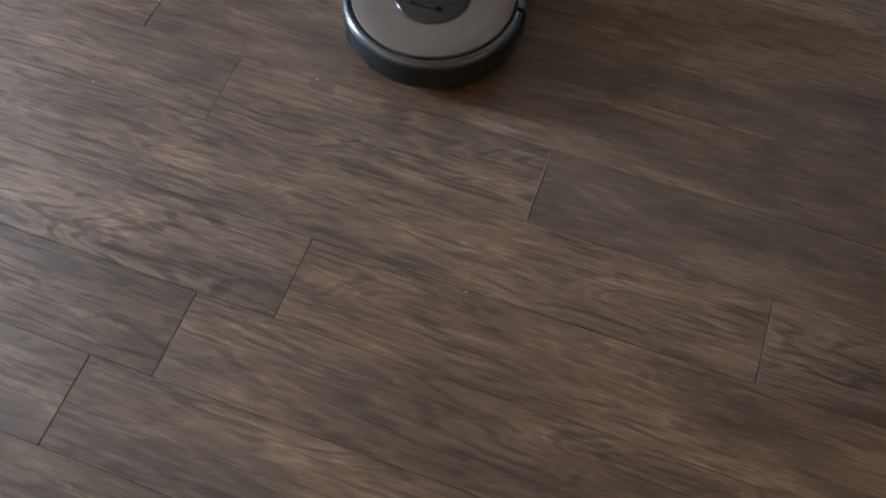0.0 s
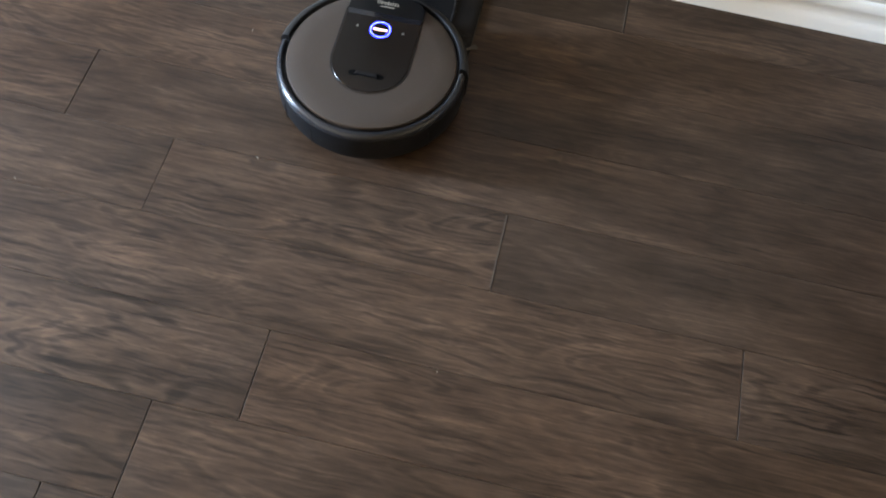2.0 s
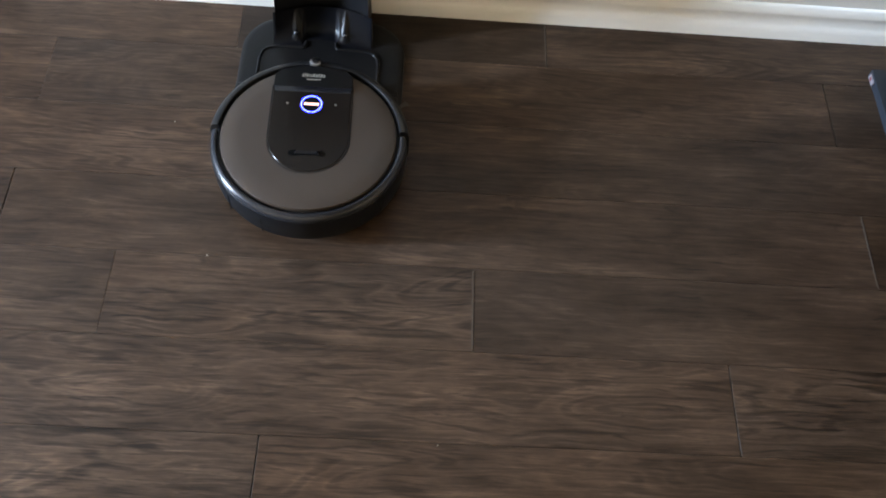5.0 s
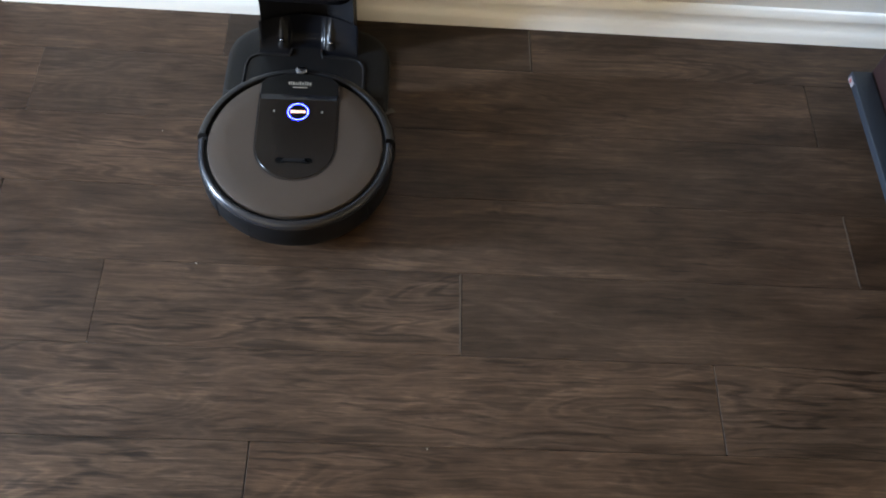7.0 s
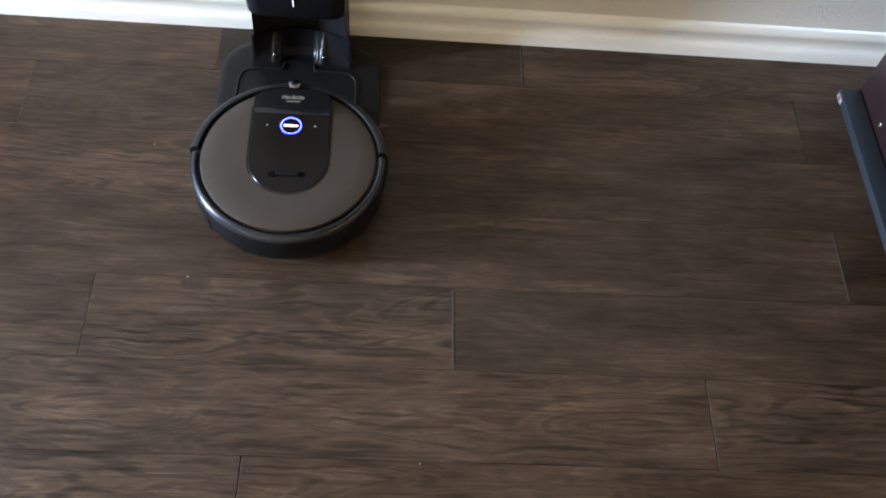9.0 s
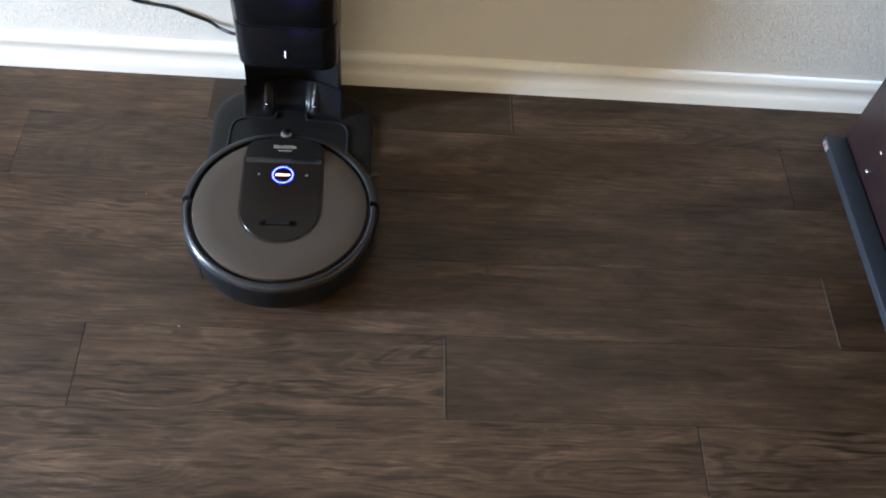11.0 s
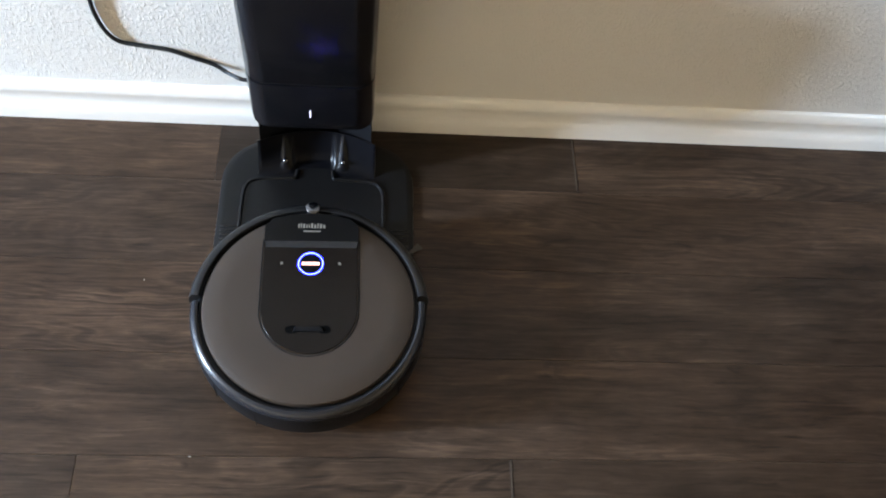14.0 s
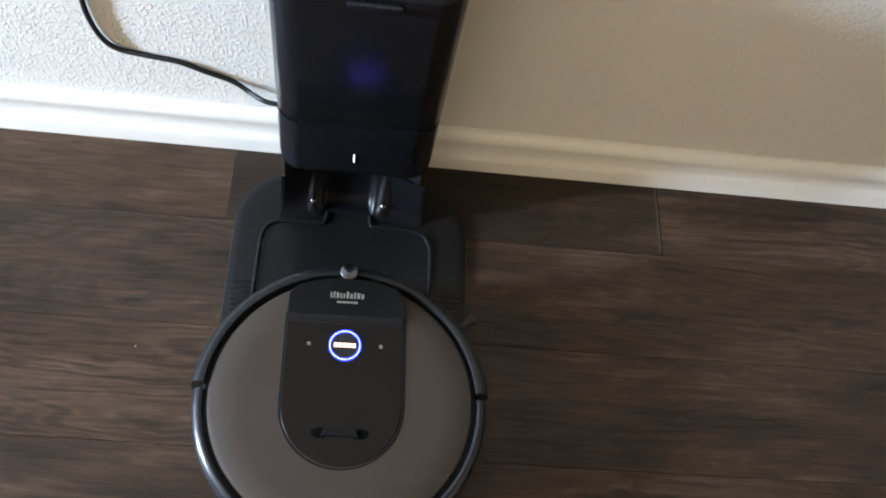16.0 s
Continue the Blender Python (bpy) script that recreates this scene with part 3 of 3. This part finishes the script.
    lower = [shell(0.1600, -0.012, -0.124, 0.018), shell(0.1610, -0.006, -0.131, 0.022), shell(0.1680, -0.001, -0.1370, 0.026), shell(0.1800, 0.0, -0.1385, 0.028), shell(0.2655, 0.0008, -0.1397, 0.029)]
    part("lower_housing", loft(lower), DOCK, dock, "charcoal lower tower housing")
    part("seam_gap", loft([shell(0.2655, -0.0030, -0.1365, 0.027), shell(0.2700, -0.0030, -0.1365, 0.027)]), DOCK_DARK, dock)
    upper = [shell(0.2697, -0.0004, -0.1390, 0.029), shell(0.2715, 0.0010, -0.1402, 0.030), shell(0.36, 0.002, -0.1425, 0.031), shell(0.462, 0.0035, -0.1445, 0.032), shell(0.476, 0.0022, -0.1430, 0.032), shell(0.4815, -0.003, -0.136, 0.028)]
    part("bin_canister", loft(upper), DOCK, dock, "charcoal dust bin canister")
    part("lid_latch", box(-0.022, 0.030, -0.1500, -0.1400, 0.4640, 0.4720, 0.0026, 2), DOCK, dock, "small glossy lid latch")
    part("status_light", box(-0.0054, -0.0037, -0.1403, -0.1385, 0.1960, 0.2120, 0.0006, 1), LED_WHITE, dock, "small lit white status light")
    return dock


charging_dock((0.0100, -0.0720, 0))

# ---- power cable ----
cable_line = [(-0.0780, -0.0960, 0.1340), (-0.1060, -0.0950, 0.1360), (-0.1180, -0.0920, 0.1370), (-0.1368, -0.0770, 0.1317), (-0.1574, -0.0712, 0.1421), (-0.1893, -0.0712, 0.1562), (-0.2203, -0.0712, 0.1702),
              (-0.2607, -0.0712, 0.1774), (-0.2923, -0.0712, 0.1846), (-0.3087, -0.0712, 0.2052), (-0.3167, -0.0712, 0.2420), (-0.3171, -0.0712, 0.2812), (-0.3174, -0.0712, 0.3483), (-0.3199, -0.0712, 0.4564)]
tagged(part("power_cable", tube(cable_line, 0.0033, 10, 8), CABLE), "thin black power cable hanging along the textured wall", "cable")


# ---- dark cabinet on a raised metal base ----
def cabinet(at):
    cab = thing("cabinet", "dark cherry-brown cabinet on a raised blue-grey metal base rail", "cabinet", at, turn=1.2)
    rail = part("base_rail", box(0.0, 0.0400, -0.52, 0.0, 0.082, 0.100, 0.0025), STEEL_BLUE, cab, "blue-grey coated base rail")
    part("end_cap", box(-0.0025, 0.0, -0.030, -0.008, 0.085, 0.0970, 0.0008, 1), PAPER, rail, "pale worn label")
    part("rail_sticker", box(-0.0028, -0.0005, -0.020, -0.014, 0.087, 0.095), RED_LABEL, rail, "small red sticker")
    part("side_panel", box(0.0430, 0.0700, -0.50, 0.004, 0.070, 0.50, 0.002), VENEER, cab, "dark cherry side panel")
    part("back_panel", box(0.0700, 0.60, -0.016, 0.004, 0.070, 0.50, 0.002), VENEER, cab)
    part("far_panel", box(0.60, 0.622, -0.50, 0.004, 0.070, 0.50, 0.002), VENEER, cab)
    part("bottom_panel", box(0.0700, 0.60, -0.50, -0.016, 0.070, 0.092, 0.002), VENEER, cab)
    part("top_panel", box(0.0, 0.66, -0.53, 0.01, 0.50, 0.525, 0.004), VENEER, cab)
    for x in (0.14, 0.58):
        for y in (-0.46, -0.06):
            part("leg", lathe([(0.0, 0.0), (0.022, 0.0), (0.024, 0.004), (0.020, 0.076), (0.0, 0.076)], steps=20), DOCK_DARK, cab).location = (x, y, 0)
    for y, z in ((-0.102, 0.117), (-0.104, 0.173)):
        bm = lathe([(0.0, 0.0022), (0.0032, 0.0018), (0.0048, 0.0)], steps=16)
        bmesh.ops.rotate(bm, verts=bm.verts, cent=(0, 0, 0), matrix=Matrix.Rotation(radians(-90), 3, "Y"))
        part("screw", bm, SCREW, cab, "bright screw head").location = (0.0430, y, z)
    return cab


cabinet((1.050, -0.240, 0))

# specks of lint on the floor
random.seed(11)
for x, y in ((-0.528, -0.809), (-0.143, -0.662), (-0.144, -0.661), (0.257, -0.974), (-0.246, -0.385), (-0.145, -0.661)):
    bm = bmesh.new()
    bmesh.ops.create_icosphere(bm, subdivisions=1, radius=0.0012)
    bmesh.ops.scale(bm, vec=(1.4, 0.7, 0.5), verts=bm.verts)
    speck = tagged(part("lint", bm, LINT), "tiny pale speck of lint on the floorboards", "lint", "floor lint")
    speck.matrix_world = pose(x, y, 0.0006, 0, 0, random.uniform(0, 180))

# ---- floorboards ----
ROW_W, FIRST_SEAM = 0.155, -0.195
floor = tagged(part("floor", box(WEST_X - 0.1, EAST_X + 0.1, SOUTH_Y - 0.1, 0.52, -0.06, -0.0135), SUBFLOOR, smooth=False), "dark brown-grey stained hardwood plank floor", "floor", kind="structure")
# board ends by row, from the wall outwards, with a tone and the strength of its grain for each board;
# left and near tones are raised, so the brighter light there is partly in the colour
ENDS = {
    -1: [(-1.3, 1.0, 0.5), (0.2, 0.9, 0.5)],
    0: [(-1.45, 1.0, 0.5), (-0.160, 1.20, 0.35), (0.450, 0.62, 0.3), (1.62, 1.12, 0.75)],
    1: [(-1.60, 0.95, 0.5), (-0.503, 1.12, 0.7), (1.006, 1.05, 0.6), (2.1, 0.9, 0.5)],
    2: [(-1.30, 0.9, 0.6), (-0.143, 1.38, 0.75), (1.42, 0.96, 0.45), (2.6, 1.0, 0.5)],
    3: [(-0.505, 1.3, 0.8), (1.022, 0.98, 0.42), (2.2, 0.9, 0.4)],
    4: [(-1.50, 0.95, 0.8), (-0.298, 1.14, 0.75), (0.310, 1.30, 0.85), (1.75, 0.90, 0.28)],
    5: [(-0.95, 1.2, 0.9), (0.733, 1.26, 0.75), (1.9, 1.20, 0.85)],
    6: [(-1.20, 1.1, 0.9), (-0.018, 1.32, 1.0), (1.48, 1.20, 0.70), (2.4, 1.05, 0.6)],
    7: [(-0.155, 1.00, 0.9), (1.10, 1.15, 0.7), (2.3, 1.1, 0.7)],
    8: [(-1.40, 0.9, 0.9), (-0.263, 1.0, 0.8), (0.86, 1.2, 0.8), (2.0, 0.9, 0.7)],
}
WORN = (0.310, 1.022, 0.450)
TIGHT = (-0.298, -0.503, -0.160, 0.310, 1.022)
random.seed(21)
for row in range(-3, 32):
    y1 = FIRST_SEAM - (row - 1) * ROW_W
    y0 = y1 - ROW_W
    if row in ENDS:
        stops = list(ENDS[row])
    else:
        stops, x = [], WEST_X + random.uniform(0.2, 1.0)
        while x < EAST_X - 0.2:
            stops.append((x, random.uniform(0.85, 1.2), random.uniform(0.3, 1.0)))
            x += random.uniform(0.6, 1.5)
    stops.append((EAST_X + 0.08, 1.0, 0.6))
    x = WEST_X - 0.08
    for end, tone, figure in stops:
        length = end - x
        g, e = 0.0003, 0.0009
        near, far = (0.0001 if x in TIGHT else e), (0.0001 if end in TIGHT else e)
        top = rounded(near, length - far, -ROW_W / 2 + g, ROW_W / 2 - g, (0.0016,) * 4, 0.0, 1)
        low = [(px, py, -0.0130) for px, py, _ in top]
        mid = [(px, py, -0.0004) for px, py, _ in top]
        cx = length / 2
        inner = [(px + (0.0004 if px < cx else -0.0004), py * (1 - 0.0005 / (ROW_W / 2)), 0.0) for px, py, _ in top]
        board = part("plank", loft([low, mid, inner]), WOOD, floor, smooth=False)
        board.location = (x, (y0 + y1) / 2, random.uniform(-0.0004, 0.0))
        warm = random.uniform(-0.03, 0.03)
        board.color = (tone * (1 + warm), tone, tone * (1 - warm), figure)
        x = end
        if end in WORN:
            part("worn_edge", box(end - 0.0030, end - 0.0004, y0 + 0.006, y1 - 0.004, -0.0010, 0.0003), PALE_WOOD, floor, "pale worn board end", smooth=False)
